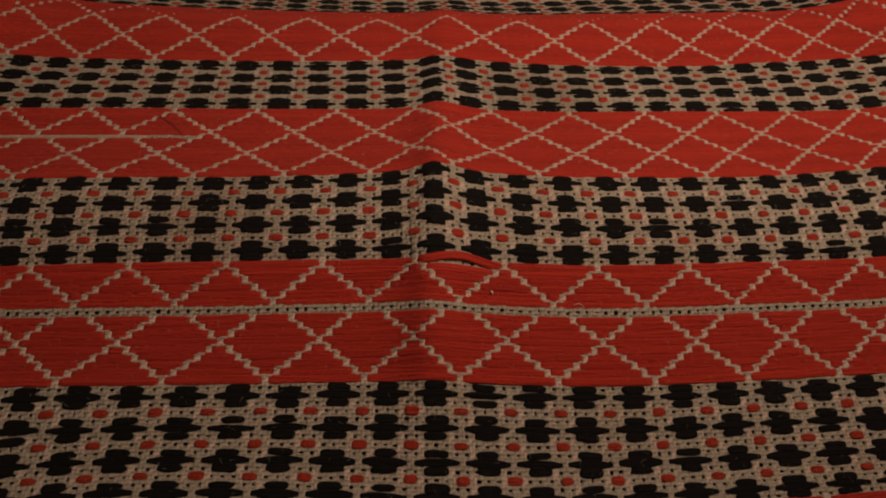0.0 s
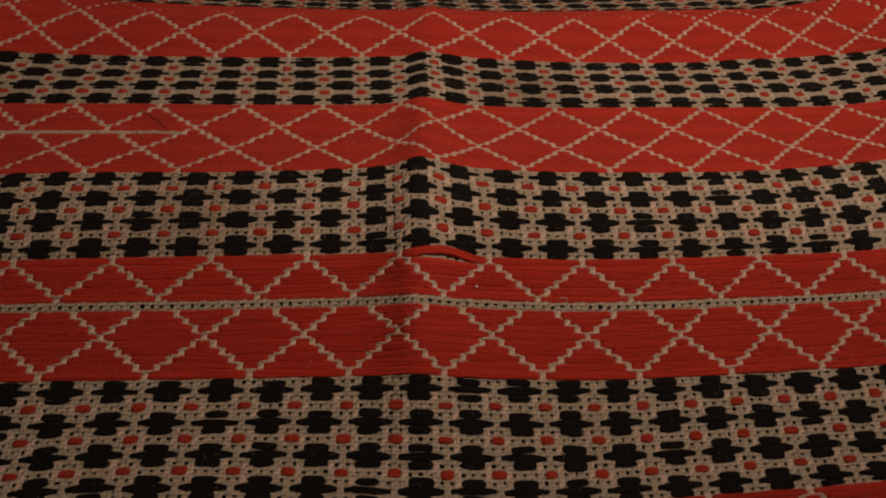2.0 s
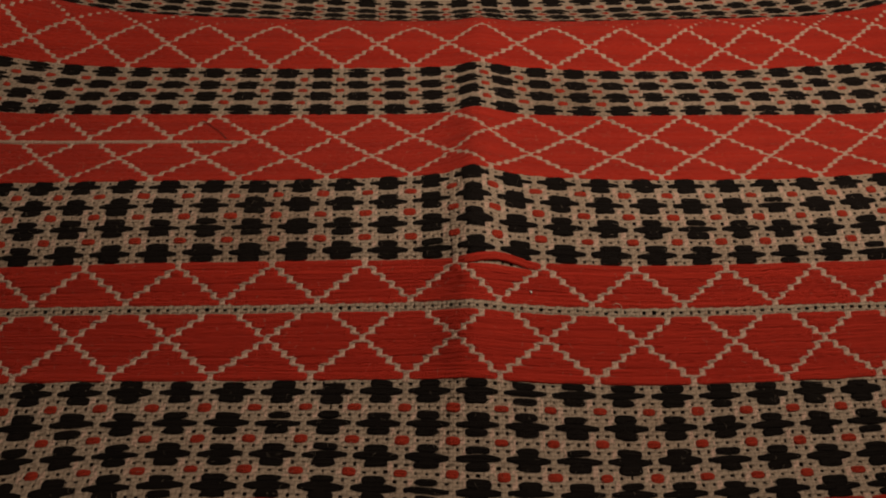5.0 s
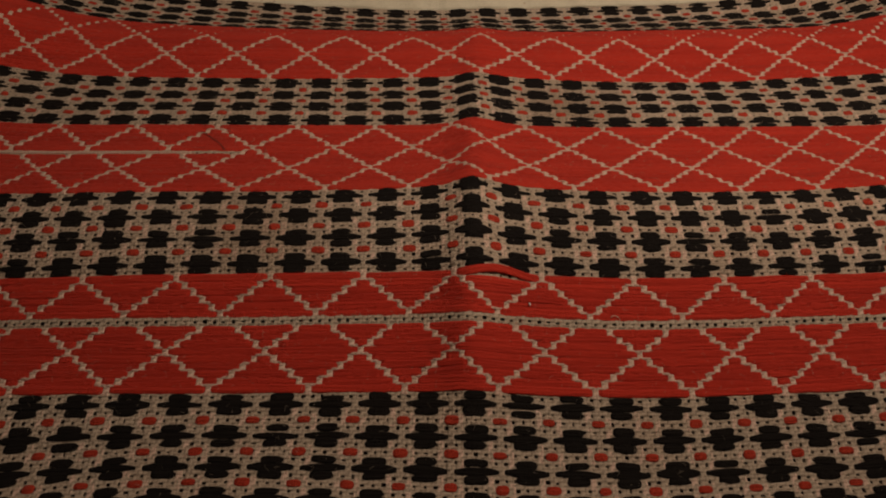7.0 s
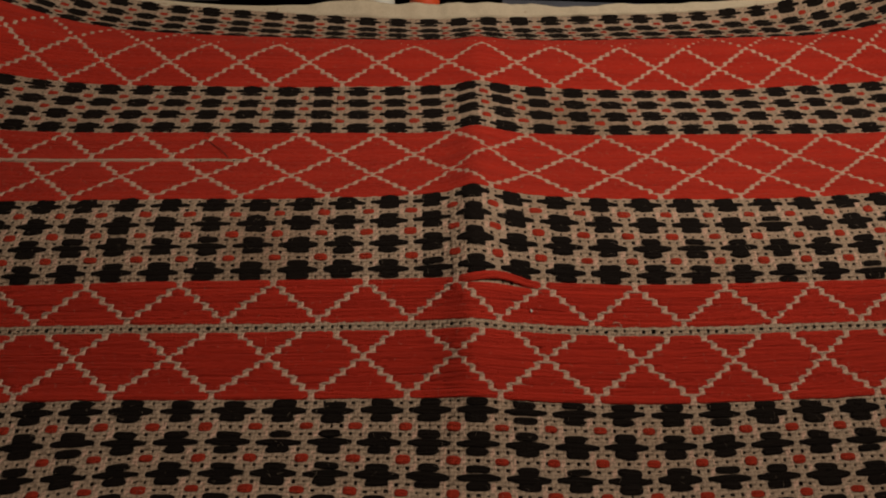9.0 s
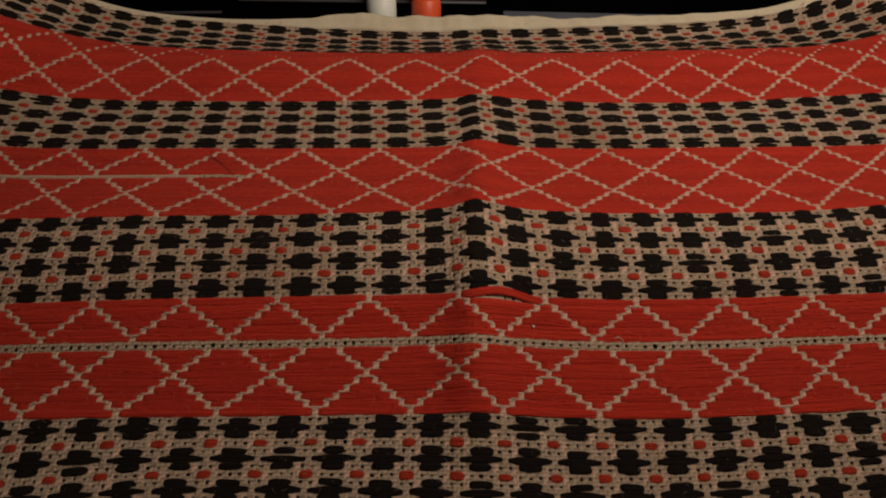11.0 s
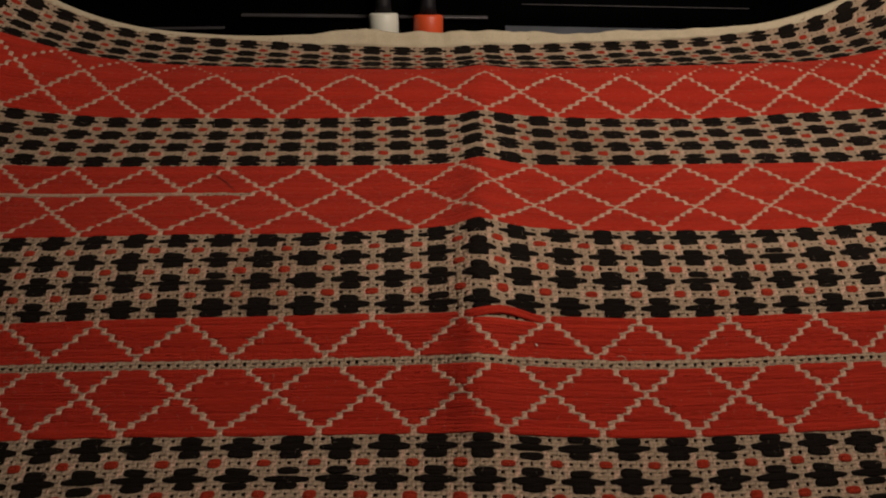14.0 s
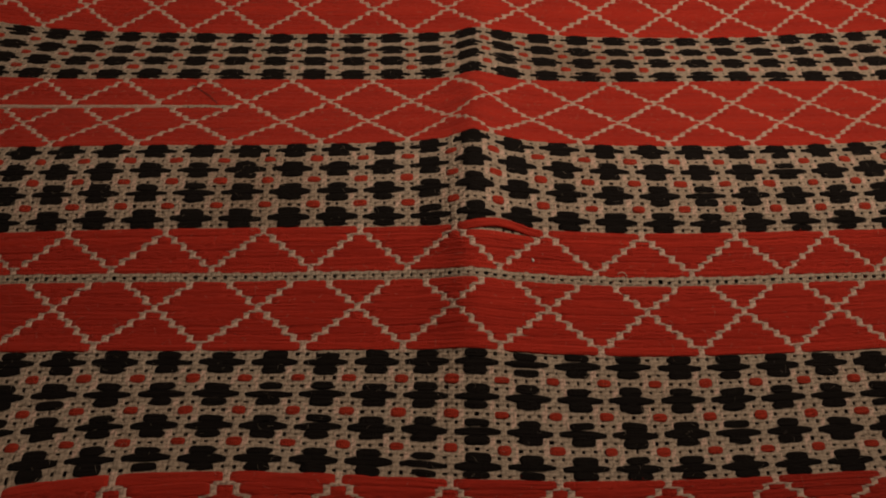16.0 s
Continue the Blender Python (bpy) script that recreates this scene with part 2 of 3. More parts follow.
def on_cloth(U, J, height):
    """Points that stand a height (metres) off the cloth."""
    U, J = np.asarray(U, float), np.asarray(J, float)
    p = lie(U, J)
    n = np.cross(lie(U + 0.02, J) - lie(U - 0.02, J), lie(U, J - 0.3) - lie(U, J + 0.3))
    n /= np.linalg.norm(n, axis=-1, keepdims=True)
    return p + n * np.asarray(height, float)[..., None]


# ---------------------------------------------------------------- building helpers
def mesh_from(name, verts, faces, mat, uvs=None, smooth=True):
    me = bpy.data.meshes.new(name)
    me.from_pydata(np.asarray(verts).tolist(), [], faces if isinstance(faces, list) else faces.tolist())
    if uvs is not None:
        layer = me.uv_layers.new(name="UVMap")
        idx = np.empty(len(me.loops), dtype=np.int32)
        me.loops.foreach_get("vertex_index", idx)
        layer.data.foreach_set("uv", np.asarray(uvs, dtype=np.float32)[idx].ravel())
    if smooth:
        me.polygons.foreach_set("use_smooth", np.ones(len(me.polygons), dtype=bool))
    me.materials.append(mat)
    me.update()
    return me


def part_mesh(name, me, parent, label=""):
    ob = new(name, me)
    ob.parent = parent
    return tagged(ob, label=label) if label else ob


def part(name, bm, mat, parent, label="", smooth=True):
    me = bpy.data.meshes.new(name)
    bm.to_mesh(me)
    bm.free()
    if smooth:
        me.polygons.foreach_set("use_smooth", np.ones(len(me.polygons), dtype=bool))
    me.materials.append(mat)
    ob = part_mesh(name, me, parent, label)
    return ob


def box_bm(lo, hi, bevel=0.0, segs=3):
    bm = bmesh.new()
    bmesh.ops.create_cube(bm, size=1)
    for v in bm.verts:
        v.co = Vector([lo[i] + (v.co[i] + 0.5) * (hi[i] - lo[i]) for i in range(3)])
    if bevel:
        bmesh.ops.bevel(bm, geom=bm.edges[:], offset=bevel, segments=segs, profile=0.5, affect="EDGES")
    return bm


def lathe_bm(rings, sides=32):
    """Rings of (along, radius) turned about the y axis."""
    bm = bmesh.new()
    loops = [[bm.verts.new((r * math.cos(2 * math.pi * k / sides), a, r * math.sin(2 * math.pi * k / sides))) for k in range(sides)] for a, r in rings]
    for a, b in zip(loops, loops[1:]):
        for k in range(sides):
            bm.faces.new((a[k], a[(k + 1) % sides], b[(k + 1) % sides], b[k]))
    bm.faces.new(loops[0][::-1])
    bm.faces.new(loops[-1])
    bmesh.ops.recalc_face_normals(bm, faces=bm.faces[:])
    return bm


def tube_bm(points, radius, sides=12):
    bm = bmesh.new()
    pts = [Vector(p) for p in points]
    loops = []
    for i, p in enumerate(pts):
        d = (pts[min(i + 1, len(pts) - 1)] - pts[max(i - 1, 0)]).normalized()
        a = d.cross(Vector((0, 0, 1))).normalized()
        b = a.cross(d)
        loops.append([bm.verts.new(p + radius * (math.cos(2 * math.pi * k / sides) * a + math.sin(2 * math.pi * k / sides) * b)) for k in range(sides)])
    for a, b in zip(loops, loops[1:]):
        for k in range(sides):
            bm.faces.new((a[k], a[(k + 1) % sides], b[(k + 1) % sides], b[k]))
    bm.faces.new(loops[0][::-1])
    bm.faces.new(loops[-1])
    bmesh.ops.recalc_face_normals(bm, faces=bm.faces[:])
    return bm


# ---------------------------------------------------------------- the room
def structure(name, lo, hi, mat, label, category, bevel=0.0):
    bm = box_bm(lo, hi, bevel)
    me = bpy.data.meshes.new(name)
    bm.to_mesh(me)
    bm.free()
    me.materials.append(mat)
    return tagged(new(name, me), label=label, category=category, kind="structure")


structure("floor", (-2, -1.8, -0.1), (2, 2.4, 0), board, "dull brown boarded floor of the room", "floor")
structure("ceiling", (-2, -1.8, 2.4), (2, 2.4, 2.5), plaster, "plain off-white plaster ceiling of the room", "ceiling")
structure("wall_north", (-2, 2.4, 0), (2, 2.5, 2.4), plaster, "plain off-white plaster wall of the room", "wall")
structure("wall_south", (-2, -1.9, 0), (2, -1.8, 2.4), plaster, "plain off-white plaster wall of the room", "wall")
structure("wall_east", (2, -1.8, 0), (2.1, 2.4, 2.4), plaster, "plain off-white plaster wall of the room", "wall")
structure("wall_west", (-2.1, -1.8, 0), (-2, 2.4, 2.4), plaster, "plain off-white plaster wall of the room", "wall")

table = tagged(new("table"), label="black lacquered table under the cloth and cables", category="table")
part("tabletop", box_bm((-0.6, -0.25, TABLE - 0.03), (0.6, 0.75, TABLE), 0.004), lacquer, table)
for lx in (-0.55, 0.55):
    for ly in (-0.2, 0.7):
        part("leg", box_bm((lx - 0.025, ly - 0.025, 0), (lx + 0.025, ly + 0.025, TABLE - 0.03), 0.003), lacquer, table)

# ---------------------------------------------------------------- the cushion that the cloth covers
LEFT, RIGHT, FAR, NEAR = -8.0, 8.0, -37.0, 97.0


def cushion():
    nu, nj = 60, 70
    us, js = np.linspace(-6.3, 6.3, nu), np.linspace(FAR + 14, NEAR - 3, nj)
    U, J = np.meshgrid(us, js)
    top = lie(U, J, 0.0)
    top[..., 2] = np.maximum(top[..., 2] - 0.0045, TABLE + 0.001)
    edge = np.minimum(np.minimum((U - us[0]) / 0.8, (us[-1] - U) / 0.8), np.minimum((J - js[0]) / 6, (js[-1] - J) / 8))
    drop = np.clip(1 - edge, 0, 1) ** 2
    low = top.copy()
    low[..., 2] = TABLE
    top[..., 2] = np.maximum(top[..., 2] - drop * 0.006, TABLE + 0.001)
    verts = np.concatenate([top.reshape(-1, 3), low.reshape(-1, 3)])
    n = nu * nj
    faces = []
    for a in range(nj - 1):
        for b in range(nu - 1):
            i = a * nu + b
            faces.append((i, i + nu, i + nu + 1, i + 1))
            faces.append((n + i, n + i + 1, n + i + nu + 1, n + i + nu))
    rim = [b for b in range(nu)] + [a * nu + nu - 1 for a in range(1, nj)] + [(nj - 1) * nu + b for b in range(nu - 2, -1, -1)] + [a * nu for a in range(nj - 2, 0, -1)]
    for i, k in zip(rim, rim[1:] + rim[:1]):
        faces.append((i, k, n + k, n + i))
    ob = new("cushion", mesh_from("cushion", verts, faces, dark_cotton))
    return tagged(ob, label="dark cotton cushion hidden under the woven cloth", category="cushion")


cushion()

# ---------------------------------------------------------------- the cloth
cloth = tagged(new("embroidered_cloth"), label="beige linen cloth embroidered with red diamonds and black dots", category="cloth")
rng = np.random.default_rng(7)


def hem_mid(U):
    return soft_step((U + 2.3) / 0.4) * soft_step((5.0 - U) / 0.6)


def hem_low(U):
    return -31.55 - 0.25 * hem_mid(U)


def hem_top(U):
    wave = 0.55 * np.sin(U * 1.9 + 0.9) + 0.35 * np.sin(U * 4.1 + 2.0) + 0.15 * np.sin(U * 9.3)
    return -32.3 + 0.35 * soft_step((-2.6 - U) / 0.3) - 0.25 * soft_step((U - 4) / 0.8) * soft_step((5.8 - U) / 0.4) - hem_mid(U) * ((2.3 + wave) * (1 - 0.5 * soft_step((U - 2.4) / 0.5)) + 1.5 * np.exp(-((U + 1.3) / 0.7) ** 2) - 0.6 * np.exp(-(U / 0.3) ** 2))


def open_row(U, J):
    """One in the row that no red float covers."""
    return np.clip(2.6 - 3.2 * np.abs(J - 52), 0, 1)


def weave():
    """The ground of the cloth: thread groups round small open holes."""
    ku = np.arange(round(LEFT * 10), round(RIGHT * 10))
    kj = np.arange(int(FAR), int(NEAR))
    nu, nj = len(ku) * 2 + 1, len(kj) * 2 + 1
    U = np.linspace(ku[0] / 10, (ku[-1] + 1) / 10, nu)
    J = np.linspace(kj[0] - 0.5, kj[-1] + 0.5, nj)
    UU, JJ = np.meshgrid(U, J)
    a, b = np.meshgrid(np.arange(nu), np.arange(nj))
    hgt = np.where((a % 2 == 0) & (b % 2 == 0), 0.00012, np.where((a // 2 + b // 2) % 2 == 0, 0.00022, -0.00004))
    # thread groups wander a little
    UU = UU + rng.normal(0, 0.0035, UU.shape)
    JJ = JJ + rng.normal(0, 0.045, JJ.shape)
    hgt = hgt + rng.normal(0, 0.00004, hgt.shape)
    keep = [UU.ravel(), JJ.ravel(), (hgt + 0.00034 * open_row(UU, JJ)).ravel()]
    # the open centre of each cell, four corners
    cu = (ku + 0.5) / 10
    CU, CJ = np.meshgrid(cu, kj.astype(float))
    shape = CU.shape
    su = 0.0158 * np.clip(rng.normal(1, 0.22, shape), 0.3, 1.5)
    sj = 0.178 * np.clip(rng.normal(1, 0.24, shape), 0.3, 1.5)
    shut = 1 - 0.4 * soft_step((19 - CJ) / 3) + 0.12 * open_row(CU, CJ)
    su, sj = su * shut, sj * shut
    CU, CJ = CU + rng.normal(0, 0.004, shape), CJ + rng.normal(0, 0.05, shape)
    base = nu * nj
    for dx, dy in ((-1, -1), (1, -1), (1, 1), (-1, 1)):
        keep[0] = np.concatenate([keep[0], (CU + dx * su).ravel()])
        keep[1] = np.concatenate([keep[1], (CJ + dy * sj).ravel()])
        keep[2] = np.concatenate([keep[2], (0.0003 * open_row(CU, CJ) - 0.00012).ravel()])
    verts = on_cloth(*keep)
    uvs = np.stack([keep[0] * 20, keep[1]], -1)
    c = CU.size
    j, i = np.meshgrid(np.arange(len(kj)), np.arange(len(ku)), indexing="ij")
    o = (2 * j * nu + 2 * i).ravel()
    cell = np.arange(c)
    h = [base + q * c + cell for q in range(4)]
    tl, tm, tr = o, o + 1, o + 2
    ml, mr = o + nu, o + nu + 2
    bl, bm_, br = o + 2 * nu, o + 2 * nu + 1, o + 2 * nu + 2
    keepcell = ((kj[j.ravel()] - 0.5) > hem_top((ku[i.ravel()] + 0.5) / 10))
    quads = [(tl, ml, h[0], tm), (tm, h[0], h[1], h[1]), (tm, h[1], mr, tr), (mr, h[1], h[2], h[2]),
             (mr, h[2], bm_, br), (bm_, h[2], h[3], h[3]), (bm_, h[3], ml, bl), (ml, h[3], h[0], h[0])]
    faces = []
    for q in quads:
        f = np.stack(q, 1)[keepcell]
        if (q[2] is q[3]):
            f = f[:, :3]
        faces += f.tolist()
    return mesh_from("linen_weave", verts, faces, linen, uvs)


part_mesh("linen_weave", weave(), cloth, "beige open linen weave with small holes")

SECTION = [(-0.58, -0.00008), (-0.53, 0.00029), (-0.36, 0.00035), (-0.1, 0.00037), (0.18, 0.00037), (0.4, 0.00035), (0.54, 0.00028), (0.58, -0.00008)]


def floats(name, runs, mat, thick=1.0, wide=1.0, taper=0.05):
    """One mesh of yarn floats. A run: row, first and last thread in diamonds, bow in rows, lift in metres."""
    verts_u, verts_j, verts_h, faces, uvs = [], [], [], [], []
    n = 0
    k = len(SECTION)
    for row, a, b, bow, lift in runs:
        size = b - a
        seg = max(5, int(size / 0.06) + 2)
        if taper > 0.06:
            f = np.array([0, 0.05, 0.12, 0.22, 0.34, 0.5, 0.66, 0.78, 0.88, 0.95, 1.0])
        else:
            f = np.concatenate([[0, 0.02 / size, 0.055 / size], np.linspace(0.1 / size, 1 - 0.1 / size, max(2, seg - 4)), [1 - 0.055 / size, 1 - 0.02 / size, 1]]) if size > 0.22 else np.array([0, 0.1, 0.3, 0.5, 0.7, 0.9, 1.0])
        d = np.minimum(f, 1 - f) * size
        dot = taper > 0.06
        lens = taper > 0.08
        end = np.clip(d / (((0.19 if lens else 0.13) if size > 0.3 else 0.14 if lens else 0.07) if dot else min(taper, size * 0.35)), 0, 1)
        blunt = ((0.25 if lens else 0.36) if size > 0.3 else 0.2 if lens else 0.4) if dot else 0.45
        round_ = blunt + (1 - blunt) * (end ** 0.8 if dot and size > 0.3 else np.sqrt(np.clip(1 - (1 - end) ** 2, 0, 1)))
        tall = np.where(end <= 0, 0.05, 0.35 + 0.65 * np.sqrt(end))
        w = wide * rng.normal(1.0, 0.035 if taper < 0.06 else 0.11)
        t = thick * rng.normal(1.0, 0.09)
        off = rng.normal(0, 0.03 if taper < 0.06 else 0.055)
        tilt = rng.normal(0, 0.03 if taper < 0.06 else 0.09)
        wob, ph = rng.normal(0, 0.02), rng.uniform(0, 6.28)
        u = a + f * size
        jc = row + off + tilt * (f - 0.5) + wob * np.sin(ph + f * size * 11) - bow * np.sin(math.pi * f) ** 2
        for sj, sh in SECTION:
            verts_u.append(u)
            verts_j.append(jc + sj * w * round_ * (1 + (0.05 if sj < 0 else 0.045) * np.sin(ph * (2 if sj < 0 else 5) + u * 9.0)))
            verts_h.append(sh * t * tall + 0.00012 + lift * np.sin(math.pi * f) ** 2 + (0.00008 * np.sin(ph * 3 + u * 40) if sh > 0 else 0))
            uvs.append(np.stack([u * 20, np.full_like(u, row * 3.7 + sj)], -1))
        m = len(f)
        for s in range(k - 1):
            i = np.arange(m - 1)
            q = np.stack([n + s * m + i, n + (s + 1) * m + i, n + (s + 1) * m + i + 1, n + s * m + i + 1], 1)
            faces += q.tolist()
        n += k * m
    verts = on_cloth(np.concatenate(verts_u), np.concatenate(verts_j), np.concatenate(verts_h))
    return mesh_from(name, verts, faces, mat, np.concatenate(uvs))


def bars(name, places, mat, high=1.0, slim=1.0):
    """Bare thread groups that bulge between the ends of the floats. A place: thread in diamonds, row."""
    pu, pj = np.array(places, float).T
    n = len(pu)
    fu = np.array([-1, -0.75, 0, 0.75, 1])
    fj = np.array([-0.80, -0.55, 0, 0.55, 0.80])
    hu, hj = np.array([0.0, 0.8, 1.0, 0.8, 0.0]), np.array([0.55, 0.9, 1.0, 0.9, 0.55])
    wide = slim * 0.036 * rng.normal(1, 0.08, (n, 1, 1))
    lean = rng.normal(0, 0.006, (n, 1, 1))
    U = pu[:, None, None] + rng.normal(0, 0.003, (n, 1, 1)) + fu[None, None, :] * wide + lean * fj[None, :, None]
    J = pj[:, None, None] + rng.normal(0, 0.04, (n, 1, 1)) + fj[None, :, None] + 0 * U
    Hh = high * 0.00042 * rng.normal(1, 0.12, (n, 1, 1)) * hj[None, :, None] * hu[None, None, :] + 0.00002
    verts = on_cloth(U.ravel(), J.ravel(), Hh.ravel())
    i = np.array([a * 5 + b for a in range(4) for b in range(4)])
    quad = np.stack([i, i + 5, i + 6, i + 1], 1)
    faces = (quad[None] + 25 * np.arange(n)[:, None, None]).reshape(-1, 4)
    return mesh_from(name, verts, faces, mat, np.stack([U.ravel() * 20, J.ravel()], -1))


def zigzag(k):
    """Where the diamonds' outline stands in row k of a red band, in diamonds."""
    k = k % 10
    return 0.1 * (k if k <= 5 else 10 - k)


# the stretch that the camera passes nearest
def near_stretch(u, j):
    return abs(u) < 5.2 and -3 < j < 80


BANDS_AT = (-31, 0, 31, 62, 93)
dot_near, dot_far, knot_near, knot_far = [], [], [], []
field = {}
bare, sunk, posts, bled = [], [], [], []
for top in BANDS_AT:
    # black dots: three rows each, red knots between them
    for m in range(4):
        for c in range(round(LEFT * 2), round(RIGHT * 2)):
            u, j = c * 0.5 + 0.25, top + 4 * m + 1
            if j > NEAR - 3 or j - 1.2 < hem_low(u) - 0.4:
                continue
            posts.append((u - 0.25, j))
            far = top <= 0
            side, mid_, row = (0.148, 0.230, 0.84) if far else (0.114, 0.228, 0.90)
            jig = rng.normal(0, 0.009, 4)
            apart = np.abs(rng.normal(0, 0.05, 2)) * (0.5 if far else 1.0) * np.array([m > 0, m < 3])
            runs = [(j - row - apart[0], u - side + jig[0], u + side + jig[1], 0, 0), (j, u - mid_, u + mid_, 0, 0), (j + row + apart[1], u - side + jig[2], u + side + jig[3], 0, 0)]
            (dot_near if near_stretch(u, j) else dot_far).append(runs)
    for m in range(3):
        for c in range(round(LEFT * 2) + 1, round(RIGHT * 2)):
            u, j = c * 0.5, top + 4 * m + 3
            if j > NEAR - 3 or j - 1 < hem_low(u):
                continue
            half = 0.067
            (knot_near if near_stretch(u, j) else knot_far).append([(j, u - half + rng.normal(0, 0.007), u + half + rng.normal(0, 0.007), 0, 0)])
            if top > 0 or rng.random() < 0.8:
                bled += [(u - 0.1, j), (u + 0.1, j), (u - 0.1, j - 1), (u + 0.1, j + 1)]
    # red bands: long floats that leave the stepped outlines bare
    if top + 15 > NEAR - 3:
        continue
    for k in range(16):
        j = top + 15 + k
        if j > NEAR - 3:
            continue
        z = zigzag(k)
        cuts = sorted({round(c + e * z, 3) for c in range(-9, 10) for e in (-1, 1)})
        plain = k == 6 and top == 31
        tight = top == -31 and k < 5
        for c in cuts:
            outer = c < -3.3 - 0.2 * k or c > 4.2 - 0.2 * k
            if LEFT < c < RIGHT and not plain and not (k == 6 and top == 0 and c < -3.1):
                (sunk if tight and not outer else bare).append((c, j))
        for a, b in zip(cuts, cuts[1:]):
            if b < LEFT + 0.1 or a > RIGHT - 0.1:
                continue
            mid = (a + b) / 2
            if k == 6 and (top == 31 or (top == 0 and mid < -2.9)):
                continue
            gap = 0.006 if tight and -3.6 < mid < 3.9 else 0.026
            a2, b2 = max(a, LEFT + 0.05) + gap, min(b, RIGHT - 0.05) - gap
            if b2 - a2 < 0.04:
                continue
            bow, lift = 0.0, 0.0
            if top == 31 and k == 0 and 0 < mid < 1:
                bow, lift = 0.85, 0.0005
            if top == 31 and k == 1 and 0 < mid < 1:
                bow, lift = 0.15, 0.0001
            if top == 31 and k in (5, 7):
                j = top + 15 + k + (0.1 if k == 7 else -0.1)
            # which diamond of the band the float fills
            if k <= 5:
                tier = (0, round(mid * 2))
            elif k <= 10:
                tier = (1, round(mid * 2))
            else:
                tier = (2, round(mid * 2))
            field.setdefault((top, tier), []).append((j, a2, b2, bow, lift))

ledges = []
for top in BANDS_AT[:-1]:
    for k in range(15):
        j = top + 15 + k
        if j > NEAR - 4 or (k in (5, 6) and top == 31) or (top == -31 and k < 5):
            continue
        for c in range(-8, 9):
            for e in (-1, 1):
                a, b = sorted((c + e * zigzag(k), c + e * zigzag(k + 1)))
                if k in (5, 6) and top == 0 and b < -3.1:
                    continue
                if LEFT + 0.1 < a and b < RIGHT - 0.1:
                    ledges.append((j + 0.5, a - 0.02, b + 0.02, 0, 0))
ledges += [(row, LEFT + 0.2, -3.2, 0, 0.0001) for row in (20.9, 21.1)]
part_mesh("stepped_ledge", floats("stepped_ledge", ledges, pink_linen, 1.1, 0.3), cloth, "beige threads along the steps")["kind"] = "stuff"
part_mesh("stepped_outline", bars("stepped_outline", bare, pink_linen, 0.8, np.where(np.array(bare)[:, 1] < 32, 0.84, 1.0)[:, None, None]), cloth, "beige stepped outline of the diamonds")["kind"] = "stuff"
part_mesh("sunken_outline", bars("sunken_outline", sunk, pink_linen, 0.4, 0.3), cloth, "beige outline sunk between tight red stitches")["kind"] = "stuff"
part_mesh("bled_threads", bars("bled_threads", bled, pink_linen, 0.22, np.where(np.array(bled)[:, 1] < 16, 0.55, 0.7)[:, None, None]), cloth, "beige threads tinged pink by the red stitches")["kind"] = "stuff"
part_mesh("thread_bar", bars("thread_bar", posts, linen, np.where(np.array(posts)[:, 1] < 16, 0.45, 0.7)[:, None, None]), cloth, "beige threads between the black dots")["kind"] = "stuff"
for n, runs in enumerate(dot_near):
    part_mesh("black_dot", floats("black_dot", runs, black_yarn, 1.1, 0.92 if runs[0][0] > 16 else 1.0, 0.062 if runs[0][0] > 16 else 0.09), cloth, "raised black wool dot of three satin stitches" if n == 0 else "")
for taper in (0.062, 0.09):
    runs = [r for d in dot_far for r in d if (d[0][0] > 16) == (taper < 0.08)]
    part_mesh("black_dots", floats("black_dots", runs, black_yarn, 1.1, 0.92 if taper < 0.08 else 1.0, taper), cloth)["kind"] = "stuff"
for n, runs in enumerate(knot_near):
    part_mesh("red_stitch", floats("red_stitch", runs, knot_yarn, 0.9, rng.uniform(0.76, 1.02)), cloth, "small bright red stitch between the black dots" if n == 0 else "")
part_mesh("red_stitches", floats("red_stitches", [r for d in knot_far for r in d], knot_yarn, 0.8, 0.85), cloth)["kind"] = "stuff"
rest, count = [], 0
for (top, tier), runs in sorted(field.items()):
    if abs(sum(r[1] + r[2] for r in runs) / len(runs) / 2) < 6.8 and top < 62:
        part_mesh("red_diamond", floats("red_diamond", runs, red_yarn), cloth, "red satin-stitched diamond with stepped edges" if count == 0 else "")
        count += 1
    else:
        rest += runs
part_mesh("red_stitching", floats("red_stitching", rest, red_yarn), cloth)["kind"] = "stuff"


